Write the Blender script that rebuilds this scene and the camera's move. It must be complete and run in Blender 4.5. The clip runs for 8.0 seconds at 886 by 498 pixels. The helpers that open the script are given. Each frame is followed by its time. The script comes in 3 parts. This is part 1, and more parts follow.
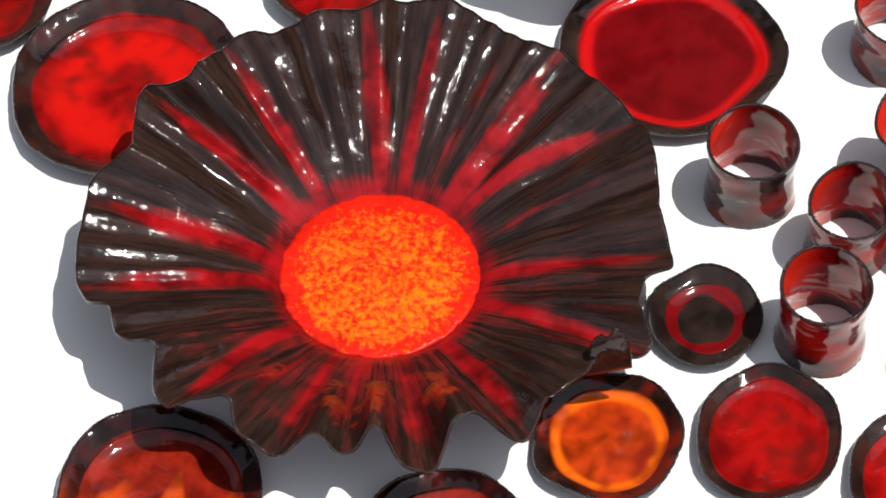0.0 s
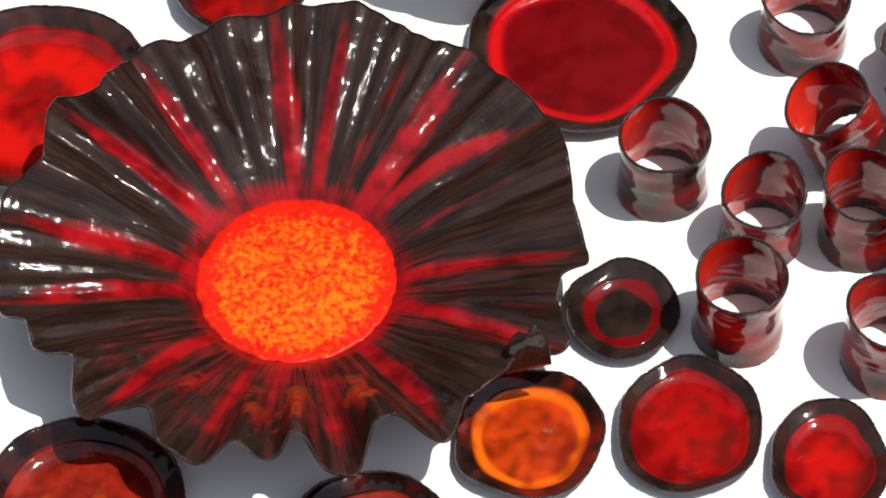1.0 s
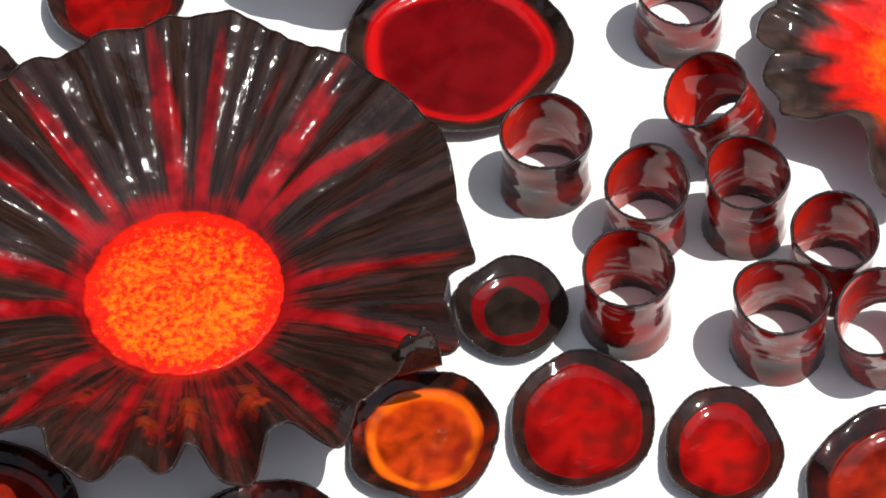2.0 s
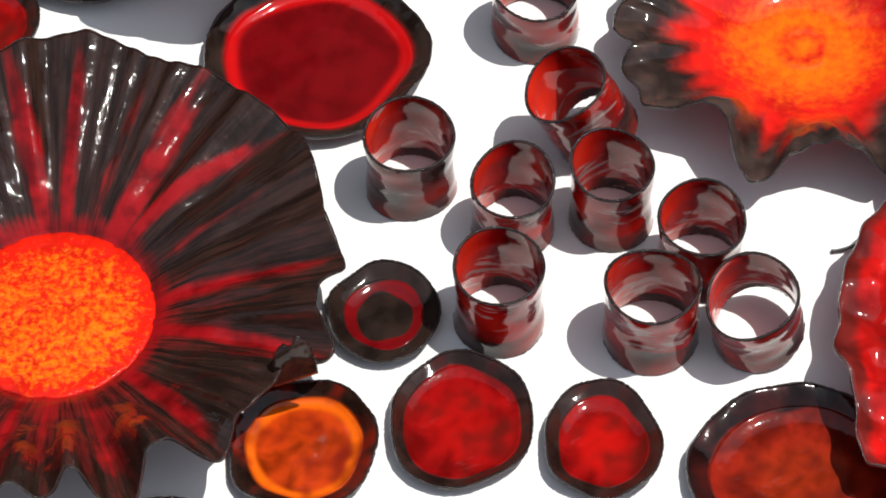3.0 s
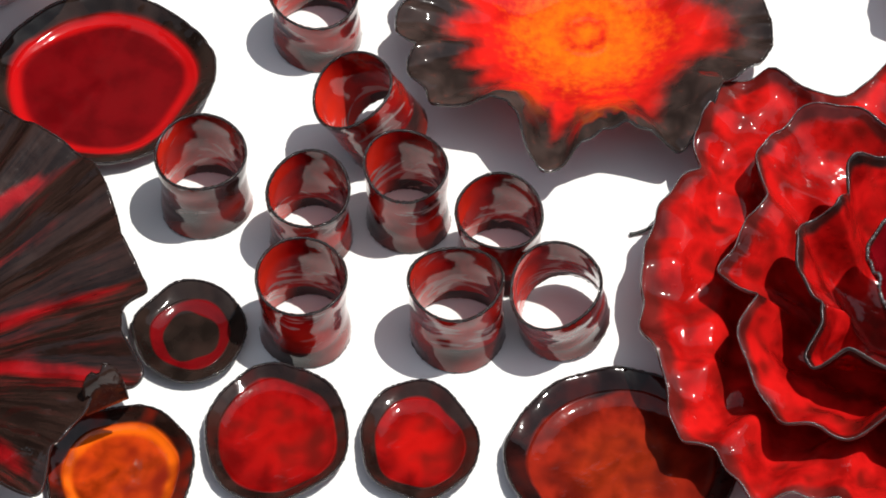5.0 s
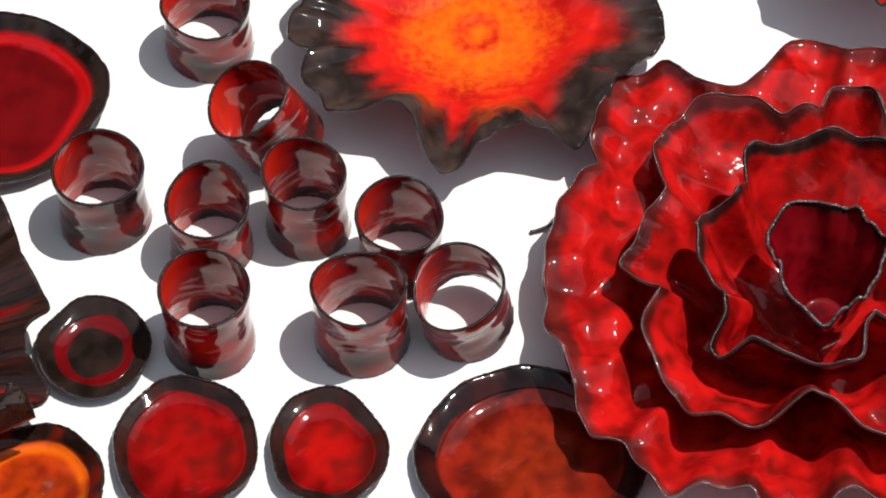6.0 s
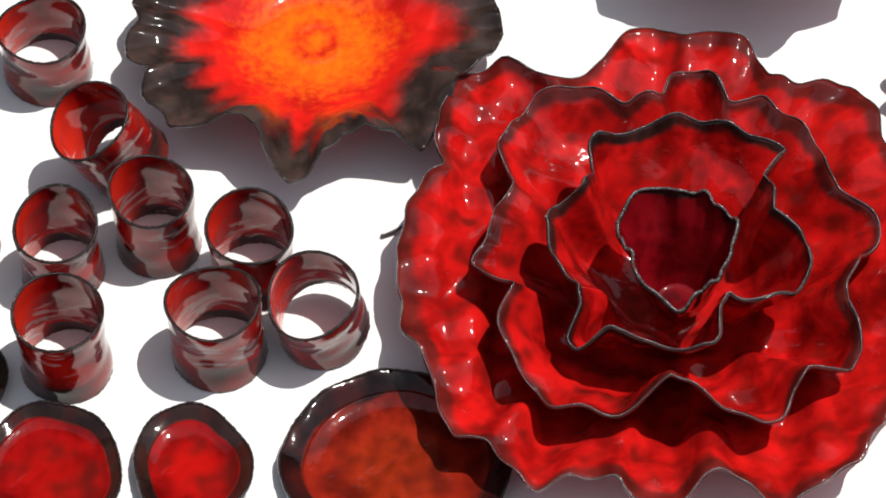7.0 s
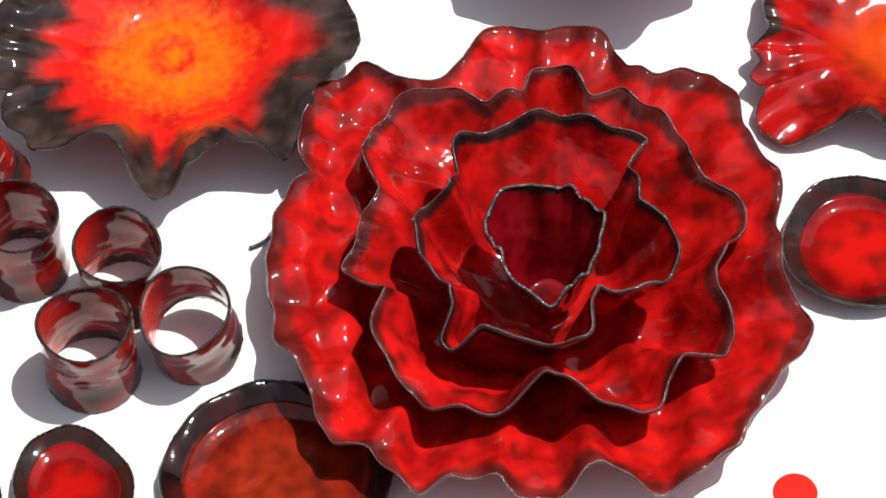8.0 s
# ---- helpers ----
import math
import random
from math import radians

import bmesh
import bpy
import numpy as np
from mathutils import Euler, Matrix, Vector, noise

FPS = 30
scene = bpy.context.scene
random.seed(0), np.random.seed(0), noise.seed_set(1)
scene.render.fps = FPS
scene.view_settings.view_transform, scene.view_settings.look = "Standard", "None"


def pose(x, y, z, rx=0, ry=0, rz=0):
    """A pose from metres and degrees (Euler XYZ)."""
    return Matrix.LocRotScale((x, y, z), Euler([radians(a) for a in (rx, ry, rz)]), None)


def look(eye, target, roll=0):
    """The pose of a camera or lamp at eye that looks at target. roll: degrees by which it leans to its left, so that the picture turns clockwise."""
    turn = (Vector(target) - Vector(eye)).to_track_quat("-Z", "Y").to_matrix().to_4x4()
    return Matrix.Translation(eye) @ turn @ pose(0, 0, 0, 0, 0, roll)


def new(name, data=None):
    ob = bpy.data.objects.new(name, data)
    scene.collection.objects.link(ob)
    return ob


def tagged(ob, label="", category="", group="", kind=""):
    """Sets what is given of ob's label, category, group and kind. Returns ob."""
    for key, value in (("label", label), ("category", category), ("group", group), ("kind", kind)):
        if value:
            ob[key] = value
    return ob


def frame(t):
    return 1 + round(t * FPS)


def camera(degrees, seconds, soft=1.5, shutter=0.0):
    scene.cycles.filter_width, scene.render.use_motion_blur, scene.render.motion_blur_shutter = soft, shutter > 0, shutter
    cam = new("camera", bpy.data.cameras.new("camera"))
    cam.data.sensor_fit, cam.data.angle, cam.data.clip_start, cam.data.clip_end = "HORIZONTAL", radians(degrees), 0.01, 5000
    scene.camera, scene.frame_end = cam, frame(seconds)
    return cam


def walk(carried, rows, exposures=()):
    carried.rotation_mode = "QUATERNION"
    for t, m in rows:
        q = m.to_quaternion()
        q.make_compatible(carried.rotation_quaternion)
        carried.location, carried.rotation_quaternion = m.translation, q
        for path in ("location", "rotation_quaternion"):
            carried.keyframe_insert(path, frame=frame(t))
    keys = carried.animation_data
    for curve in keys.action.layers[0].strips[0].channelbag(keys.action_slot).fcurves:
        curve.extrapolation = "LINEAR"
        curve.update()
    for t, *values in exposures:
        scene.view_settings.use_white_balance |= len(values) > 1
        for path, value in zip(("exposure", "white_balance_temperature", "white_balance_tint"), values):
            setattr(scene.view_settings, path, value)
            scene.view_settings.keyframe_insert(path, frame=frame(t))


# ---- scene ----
cam = camera(15.0, 8.0, soft=1.8)
# A pan from one standing point: seconds, yaw, pitch, roll.
EYE = (0.0, -0.939, 1.295)
ROWS = [
    (0.0, 12.80, -54.00, -2.22),
    (0.5, 11.54, -54.02, -2.20),
    (1.0, 10.35, -54.03, -2.14),
    (1.5, 8.81, -54.04, -2.00),
    (3.0, 3.26, -54.04, -1.94),
    (3.5, 1.44, -54.04, -1.95),
    (4.0, -0.00, -54.05, -1.95),
    (4.5, -1.28, -54.04, -1.95),
    (6.0, -5.39, -54.04, -2.02),
    (6.5, -7.30, -54.04, -2.07),
    (7.0, -9.69, -54.05, -2.11),
    (7.5, -11.85, -54.05, -2.22),
    (8.0, -13.49, -54.05, -2.15),
]
walk(cam, [(t, pose(*EYE, 90 + pitch, 0, yaw) @ pose(0, 0, 0, 0, 0, roll)) for t, yaw, pitch, roll in ROWS], exposures=[(0.0, 0.10), (1.5, 0.08), (3.5, 0.0), (4.5, 0.0), (6.5, -0.14), (7.3, -0.02), (8.0, 0.10)])

# ---- light: a clear sky and a high sun ----
SUN_FROM = Vector((0.36, 0.03, 0.94)).normalized()
sky_world = bpy.data.worlds.new("sky")
scene.world = sky_world
sky_world.use_nodes = True
wt = sky_world.node_tree
sky = wt.nodes.new("ShaderNodeTexSky")
sky.sky_type = "NISHITA"
sky.sun_disc = False
sky.sun_elevation = math.asin(SUN_FROM.z)
sky.sun_rotation = math.atan2(SUN_FROM.x, SUN_FROM.y)
sky.dust_density = 1.0
pale = wt.nodes.new("ShaderNodeHueSaturation")
pale.inputs["Saturation"].default_value = 0.42
wt.links.new(sky.outputs[0], pale.inputs["Color"])
wt.links.new(pale.outputs[0], wt.nodes["Background"].inputs[0])
wt.nodes["Background"].inputs[1].default_value = 0.14
sun = new("sun", bpy.data.lights.new("sun", "SUN"))
sun.data.energy = 4.3
sun.data.angle = radians(0.5)
sun.data.color = (1.0, 0.96, 0.90)
sun.matrix_world = look(SUN_FROM * 5, (0, 0, 0))

# ---- materials ----


def node(nt, kind, **values):
    n = nt.nodes.new(kind)
    for key, v in values.items():
        n.inputs[key.replace("_", " ")].default_value = v
    return n


def sums(nt, op, a, b, clamp=False):
    n = nt.nodes.new("ShaderNodeMath")
    n.operation = op
    n.use_clamp = clamp
    for i, v in enumerate((a, b)):
        if isinstance(v, (int, float)):
            n.inputs[i].default_value = v
        else:
            nt.links.new(v, n.inputs[i])
    return n.outputs[0]


def blend(nt, fac, a, b):
    n = nt.nodes.new("ShaderNodeMix")
    n.data_type = "RGBA"
    nt.links.new(fac, n.inputs[0])
    for i, v in ((6, a), (7, b)):
        if isinstance(v, tuple):
            n.inputs[i].default_value = (*v, 1)
        else:
            nt.links.new(v, n.inputs[i])
    return n.outputs[2]


def step(nt, value, lo, hi):
    n = nt.nodes.new("ShaderNodeMapRange")
    n.interpolation_type = "SMOOTHSTEP"
    nt.links.new(value, n.inputs[0])
    n.inputs[1].default_value, n.inputs[2].default_value = lo, hi
    return n.outputs[0]


def noise_of(nt, vector, scale, detail=3.0, rough=0.55, distortion=0.0):
    n = node(nt, "ShaderNodeTexNoise", Scale=scale, Detail=detail, Roughness=rough, Distortion=distortion)
    if vector is not None:
        nt.links.new(vector, n.inputs["Vector"])
    return n.outputs[0]


def enamel(name, dark, red, hot, spot=(0.05, 0.006, 0.004), streaky=0.0, edge=0.35, spots=0.0, ripple=0.35, grain=0.0, rough=0.05, coat_ior=1.5, coat=0.5, coat_rough=0.03, grain_scale=420.0, soft=0.18, mottle=0.55, lines=0.5, spec=0.08, pale=False, pits=0.0):
    """Fired glass enamel: dark, red and hot zones by the mesh's own mask, broken up by streaks, spots and grain."""
    mat = bpy.data.materials.new(name)
    mat.use_nodes = True
    nt = mat.node_tree
    bsdf = nt.nodes["Principled BSDF"]
    zone = nt.nodes.new("ShaderNodeAttribute")
    zone.attribute_name = "zone"
    flow = nt.nodes.new("ShaderNodeAttribute")
    flow.attribute_name = "flow"
    parts = nt.nodes.new("ShaderNodeSeparateColor")
    nt.links.new(zone.outputs["Color"], parts.inputs[0])
    place = nt.nodes.new("ShaderNodeTexCoord").outputs["Object"]
    coarse = noise_of(nt, place, 60.0, 2.5, 0.5, 0.3)
    fine = noise_of(nt, place, grain_scale, 2.0, 0.6)
    mid = noise_of(nt, place, 165.0, 2.0, 0.5)
    streak = noise_of(nt, flow.outputs["Vector"], 1.0, 4.0, 0.65)
    broken = sums(nt, "ADD", sums(nt, "MULTIPLY", sums(nt, "SUBTRACT", coarse, 0.5), edge * 2), sums(nt, "MULTIPLY", sums(nt, "SUBTRACT", streak, 0.5), streaky * 2))
    broken = sums(nt, "ADD", broken, sums(nt, "MULTIPLY", sums(nt, "SUBTRACT", fine, 0.5), grain * 0.9))
    red_f = step(nt, sums(nt, "ADD", parts.outputs[0], broken), 0.5 - soft, 0.5 + soft)
    hot_f = step(nt, sums(nt, "ADD", sums(nt, "ADD", parts.outputs[1], sums(nt, "MULTIPLY", sums(nt, "SUBTRACT", fine, 0.5), grain * 2)), sums(nt, "MULTIPLY", sums(nt, "SUBTRACT", coarse, 0.5), 0.3)), 0.1, 1.0)
    dark2 = blend(nt, step(nt, streak if streaky >= 0.2 else coarse, 0.30, 0.70), tuple(c * lines for c in dark), tuple(min(1.0, c * 1.7) for c in dark))
    red2 = blend(nt, step(nt, sums(nt, "ADD", sums(nt, "MULTIPLY", coarse, 0.82), sums(nt, "MULTIPLY", mid, 0.18)), 0.33, 0.62), tuple(c * (1 - mottle) for c in red), tuple(min(1.0, c * (1 + 0.6 * mottle)) for c in red))
    colour = blend(nt, red_f, dark2, red2)
    colour = blend(nt, hot_f, colour, hot)
    speck = step(nt, sums(nt, "ADD", noise_of(nt, place, 82.0, 1.2, 0.45), sums(nt, "MULTIPLY", coarse, 0.40)), 0.62, 1.02)
    # third mask places pale marbling and, inside rings, a painted floor reflection
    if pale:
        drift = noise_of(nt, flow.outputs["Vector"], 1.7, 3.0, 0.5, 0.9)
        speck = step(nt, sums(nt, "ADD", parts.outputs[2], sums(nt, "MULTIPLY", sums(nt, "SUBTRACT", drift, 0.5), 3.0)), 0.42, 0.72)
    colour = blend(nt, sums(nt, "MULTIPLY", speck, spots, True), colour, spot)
    nt.links.new(colour, bsdf.inputs["Base Color"])
    nt.links.new(sums(nt, "ADD", sums(nt, "MULTIPLY", fine, 0.10), rough), bsdf.inputs["Roughness"])
    bsdf.inputs["Coat Weight"].default_value = coat
    bsdf.inputs["Coat Roughness"].default_value = coat_rough
    bsdf.inputs["Coat IOR"].default_value = coat_ior
    bsdf.inputs["Specular IOR Level"].default_value = spec
    height = sums(nt, "ADD", sums(nt, "ADD", sums(nt, "MULTIPLY", coarse, 0.6), sums(nt, "MULTIPLY", mid, 0.14)), sums(nt, "ADD", sums(nt, "MULTIPLY", streak, 0.4 * streaky), sums(nt, "MULTIPLY", fine, 0.02 + grain * 0.25)))
    if pits:
        grit = noise_of(nt, place, 310.0, 1.0, 0.4)
        height = sums(nt, "ADD", height, sums(nt, "MULTIPLY", step(nt, grit, 0.66, 0.78), pits))
    bump = node(nt, "ShaderNodeBump", Strength=ripple, Distance=0.0022)
    nt.links.new(height, bump.inputs["Height"])
    nt.links.new(bump.outputs[0], bsdf.inputs["Normal"])
    nt.links.new(bump.outputs[0], bsdf.inputs["Coat Normal"])
    return mat


def plain(name, lo, hi, scale, rough, metal=0.0, ripple=0.15, coat=0.0, spec=0.5):
    mat = bpy.data.materials.new(name)
    mat.use_nodes = True
    nt = mat.node_tree
    bsdf = nt.nodes["Principled BSDF"]
    place = nt.nodes.new("ShaderNodeTexCoord").outputs["Object"]
    a = noise_of(nt, place, scale, 5.0)
    b = noise_of(nt, place, scale * 9, 2.0)
    mix = sums(nt, "ADD", sums(nt, "MULTIPLY", a, 0.7), sums(nt, "MULTIPLY", b, 0.3))
    nt.links.new(blend(nt, mix, lo, hi), bsdf.inputs["Base Color"])
    nt.links.new(sums(nt, "ADD", sums(nt, "MULTIPLY", b, 0.15), rough), bsdf.inputs["Roughness"])
    bsdf.inputs["Metallic"].default_value = metal
    bsdf.inputs["Specular IOR Level"].default_value = spec
    bsdf.inputs["Coat Weight"].default_value = coat
    bump = node(nt, "ShaderNodeBump", Strength=ripple, Distance=0.001)
    nt.links.new(mix, bump.inputs["Height"])
    nt.links.new(bump.outputs[0], bsdf.inputs["Normal"])
    return mat


BROWN = (0.020, 0.0100, 0.0078)
ORANGE = (0.85, 0.16, 0.008)
M_FLUTED = enamel("brown_red_enamel", BROWN, (0.23, 0.004, 0.006), ORANGE, streaky=0.40, edge=0.12, soft=0.26, ripple=0.8, coat_rough=0.025, coat=0.62, lines=0.5, spec=0.04, pits=0.04)
M_EMBER = enamel("ember_glaze", (0.20, 0.004, 0.004), (0.64, 0.012, 0.004), (0.94, 0.19, 0.005), edge=0.25, grain=0.85, mottle=0.2, grain_scale=340.0, ripple=0.9, rough=0.2)
M_STAR = enamel("orange_star_enamel", (0.034, 0.022, 0.019), (0.62, 0.012, 0.008), (0.88, 0.15, 0.005), streaky=0.05, edge=0.12, grain=0.42, grain_scale=240.0, soft=0.5, mottle=0.25, ripple=0.25)
M_PETAL = enamel("orange_petal_enamel", (0.030, 0.017, 0.014), (0.30, 0.005, 0.004), (0.72, 0.075, 0.006), streaky=0.3, edge=0.5, ripple=0.4, coat=0.8)
M_ROSE = enamel("rose_red_enamel", (0.020, 0.010, 0.009), (0.43, 0.006, 0.006), (0.62, 0.013, 0.008), edge=0.30, spots=0.75, ripple=0.7, coat=0.5, coat_rough=0.022, pits=0.08)
M_HEART = enamel("crimson_enamel", (0.020, 0.010, 0.009), (0.15, 0.002, 0.005), (0.25, 0.004, 0.006), edge=0.2, spots=0.2, ripple=0.4)
M_DISC = enamel("disc_red_enamel", (0.022, 0.011, 0.009), (0.24, 0.003, 0.003), (0.50, 0.006, 0.004), edge=0.16, mottle=0.5, spots=0.75, ripple=0.5)
M_DEEP = enamel("deep_red_enamel", (0.016, 0.010, 0.008), (0.13, 0.0025, 0.004), (0.50, 0.005, 0.006), edge=0.08, spots=0.1, ripple=0.25, mottle=0.25)
M_AMBER = enamel("amber_enamel", (0.018, 0.008, 0.006), (0.40, 0.036, 0.004), (0.80, 0.13, 0.005), (0.16, 0.010, 0.004), edge=0.16, spots=0.95, ripple=0.5)
M_FLAME = enamel("flame_enamel", (0.013, 0.004, 0.004), (0.21, 0.012, 0.005), (0.50, 0.055, 0.006), (0.06, 0.006, 0.004), edge=0.30, spots=0.8, ripple=0.5)
# spot: pale marbling outside; inside it paints the lit floor's reflection
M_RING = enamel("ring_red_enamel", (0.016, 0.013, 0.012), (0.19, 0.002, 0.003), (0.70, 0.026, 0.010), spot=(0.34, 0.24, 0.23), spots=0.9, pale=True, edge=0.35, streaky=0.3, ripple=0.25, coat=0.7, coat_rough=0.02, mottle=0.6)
M_EDGE = plain("fired_edge", (0.004, 0.003, 0.003), (0.035, 0.022, 0.02), 420.0, 0.12, 0.4, 1.0, 1.0)
M_SILVER = plain("bare_petal_edge", (0.03, 0.025, 0.025), (0.26, 0.23, 0.23), 300.0, 0.15, 0.6, 1.0, 1.0)
M_BOARD = plain("white_board", (0.80, 0.80, 0.79), (0.86, 0.86, 0.85), 9.0, 0.55)
M_WIRE = plain("dark_wire", (0.05, 0.05, 0.05), (0.14, 0.14, 0.13), 300.0, 0.3, 0.8)
M_SKY_BLOCK = plain("sky_block_stone", (0.10, 0.085, 0.07), (0.20, 0.17, 0.14), 4.0, 0.85)
M_GROUND = plain("grey_paving", (0.16, 0.155, 0.15), (0.26, 0.25, 0.24), 3.0, 0.85)
M_STICKER = plain("red_sticker", (0.58, 0.014, 0.008), (0.64, 0.018, 0.010), 120.0, 0.6, spec=0.1)

# ---- mesh tools ----


def part(name, mesh, material, parent, label=""):
    mesh.materials.append(material)
    ob = new(name, mesh)
    ob.parent = parent
    if label:
        ob["label"] = label
    return ob


def thing(name, place, label, category, group="", turn=0.0):
    ob = new(name)
    ob.empty_display_size = 0.02
    ob.matrix_world = pose(*place, 0, 0, turn)
    return tagged(ob, label, category, group)


def finish(name, verts, faces, zones=None, flows=None):
    me = bpy.data.meshes.new(name)
    me.from_pydata([tuple(v) for v in verts], [], faces)
    if zones is not None:
        at = me.attributes.new("zone", "FLOAT_COLOR", "POINT")
        at.data.foreach_set("color", np.c_[np.clip(zones, -1, 2), np.ones(len(zones))].astype(np.float32).ravel())
    if flows is not None:
        at = me.attributes.new("flow", "FLOAT_VECTOR", "POINT")
        at.data.foreach_set("vector", np.asarray(flows, np.float32).ravel())
    me.polygons.foreach_set("use_smooth", [True] * len(me.polygons))
    me.update()
    return me


def loop_of(pairs):
    """A closed smooth curve through (degrees, value) pairs, as a function of radians."""
    deg = np.array([p[0] for p in pairs], float)
    val = np.array([p[1] for p in pairs], float)
    fine = np.arange(0, 360, 0.5)
    base = np.interp(fine, np.r_[deg[-1] - 360, deg, deg[0] + 360], np.r_[val[-1], val, val[0]])
    k = np.exp(-0.5 * (np.arange(-8, 9) / 1.9) ** 2)
    k /= k.sum()
    soft = np.convolve(np.r_[base[-8:], base, base[:8]], k, "valid")
    return lambda a: np.interp(np.degrees(a) % 360, np.r_[fine, 360], np.r_[soft, soft[0]])


def smooth(lo, hi, x):
    t = np.clip((x - lo) / (hi - lo), 0, 1)
    return t * t * (3 - 2 * t)


def hammered(x, y, seed, size):
    """Gentle uneven dents of a hand-raised sheet, about -1 to 1; size: metres from dent to dent."""
    rng = np.random.default_rng(seed)
    out = 0
    for _ in range(7):
        b, k, p = rng.random() * 6.28, 6.28 / (size * (0.6 + rng.random())), rng.random() * 6.28
        out = out + np.sin(k * (x * math.cos(b) + y * math.sin(b)) + p)
    return out / 3.5


def shell(name, shape, zone, us, nt, thick, cap=True):
    """A closed thin shell over rings us and nt angles: shape(u, a) gives x, y, z arrays, zone(u, a) three masks."""
    a = np.linspace(0, 2 * np.pi, nt, endpoint=False)
    U, A = np.meshgrid(np.asarray(us, float), a, indexing="ij")
    P = np.stack(shape(U, A), -1)
    du = np.gradient(P, axis=0)
    da = np.roll(P, -1, 1) - np.roll(P, 1, 1)
    n = np.cross(du, da)
    n /= np.linalg.norm(n, axis=-1, keepdims=True) + 1e-12
    n *= np.sign(n[..., 2].mean())
    Q = P - n * thick
    Z = np.stack(np.broadcast_arrays(*zone(U, A)), -1)
    rad = np.hypot(P[..., 0], P[..., 1])
    F = np.stack([np.cos(A) * 30, np.sin(A) * 30, rad * 26], -1)
    nu = len(us)
    verts = np.concatenate([P.reshape(-1, 3), Q.reshape(-1, 3)])
    off = nu * nt
    faces = []
    for i in range(nu - 1):
        for j in range(nt):
            k = (j + 1) % nt
            faces.append((i * nt + j, (i + 1) * nt + j, (i + 1) * nt + k, i * nt + k))
            faces.append((off + i * nt + j, off + i * nt + k, off + (i + 1) * nt + k, off + (i + 1) * nt + j))
    e = (nu - 1) * nt
    for j in range(nt):
        k = (j + 1) % nt
        faces.append((e + j, off + e + j, off + e + k, e + k))
    if cap:
        faces.append(tuple(range(nt)))
        faces.append(tuple(off + j for j in reversed(range(nt))))
    return finish(name, verts, faces, np.concatenate([Z.reshape(-1, 3)] * 2), np.concatenate([F.reshape(-1, 3)] * 2)), P


def bead(name, line, radius, seed=0, sides=6):
    """A closed uneven bead along a line of points: the bare fired edge of a piece."""
    rng = np.random.default_rng(seed)
    n = len(line)
    tan = np.roll(line, -1, 0) - np.roll(line, 1, 0)
    tan /= np.linalg.norm(tan, axis=1, keepdims=True) + 1e-12
    side = np.cross(tan, (0, 0, 1.0))
    side /= np.linalg.norm(side, axis=1, keepdims=True) + 1e-9
    up = np.cross(side, tan)
    way = np.r_[0, np.cumsum(np.linalg.norm(np.diff(line, axis=0), axis=1))]
    lumps = np.sin(way * 2600 + 3 * np.sin(way * 420 + seed)) * np.sin(way * 310 + seed)
    r = radius * (0.75 + 0.2 * rng.random(n) + 0.32 * lumps)
    verts, faces = [], []
    for s in range(sides):
        b = 2 * math.pi * s / sides
        verts.append(line + (side * math.cos(b) + up * math.sin(b)) * r[:, None])
    verts = np.concatenate(verts)
    for s in range(sides):
        s2 = (s + 1) % sides
        for j in range(n):
            k = (j + 1) % n
            faces.append((s * n + j, s * n + k, s2 * n + k, s2 * n + j))
    return finish(name, verts, faces)


# ---- setting ----


def slab(name, x0, x1, y0, y1, z0, z1, material, label):
    bm = bmesh.new()
    bmesh.ops.create_cube(bm, size=1.0)
    for v in bm.verts:
        v.co = ((x0 + x1) / 2 + v.co.x * (x1 - x0), (y0 + y1) / 2 + v.co.y * (y1 - y0), (z0 + z1) / 2 + v.co.z * (z1 - z0))
    me = bpy.data.meshes.new(name)
    bm.to_mesh(me)
    bm.free()
    me.materials.append(material)
    return tagged(new(name, me), label, {"ground": "ground", "sky_block_north": "wall", "sky_block_south": "wall"}[name], kind="structure")


def display_table():
    it = thing("display_table", (0.0, 0.1, -0.75), "white display table standing in full sun", "table")

    def box(name, x0, x1, y0, y1, z0, z1, bevel):
        bm = bmesh.new()
        bmesh.ops.create_cube(bm, size=1.0)
        for v in bm.verts:
            v.co = ((x0 + x1) / 2 + v.co.x * (x1 - x0), (y0 + y1) / 2 + v.co.y * (y1 - y0), (z0 + z1) / 2 + v.co.z * (z1 - z0))
        bmesh.ops.bevel(bm, geom=bm.edges[:], offset=bevel, segments=2, affect="EDGES")
        me = bpy.data.meshes.new(name)
        bm.to_mesh(me)
        bm.free()
        part(name, me, M_BOARD, it)

    box("tabletop", -1.3, 1.3, -0.65, 0.65, 0.72, 0.75, 0.003)
    for x in (-1.2, 1.2):
        for y in (-0.55, 0.55):
            box("leg", x - 0.03, x + 0.03, y - 0.03, y + 0.03, 0.0, 0.72, 0.002)


display_table()
# Unseen walls, added only to hold bright sky out of the glaze reflections.
slab("sky_block_north", -14, 14, 2.2, 2.5, -0.75, 4.3, M_SKY_BLOCK, "unseen plain stone wall behind the table, added to block sky")
slab("sky_block_south", -14, 14, -4.3, -4.0, -0.75, 3.0, M_SKY_BLOCK, "unseen plain stone wall in front of the table, added to block sky")
slab("ground", -60, 60, -60, 60, -0.80, -0.75, M_GROUND, "grey paving under the display table")

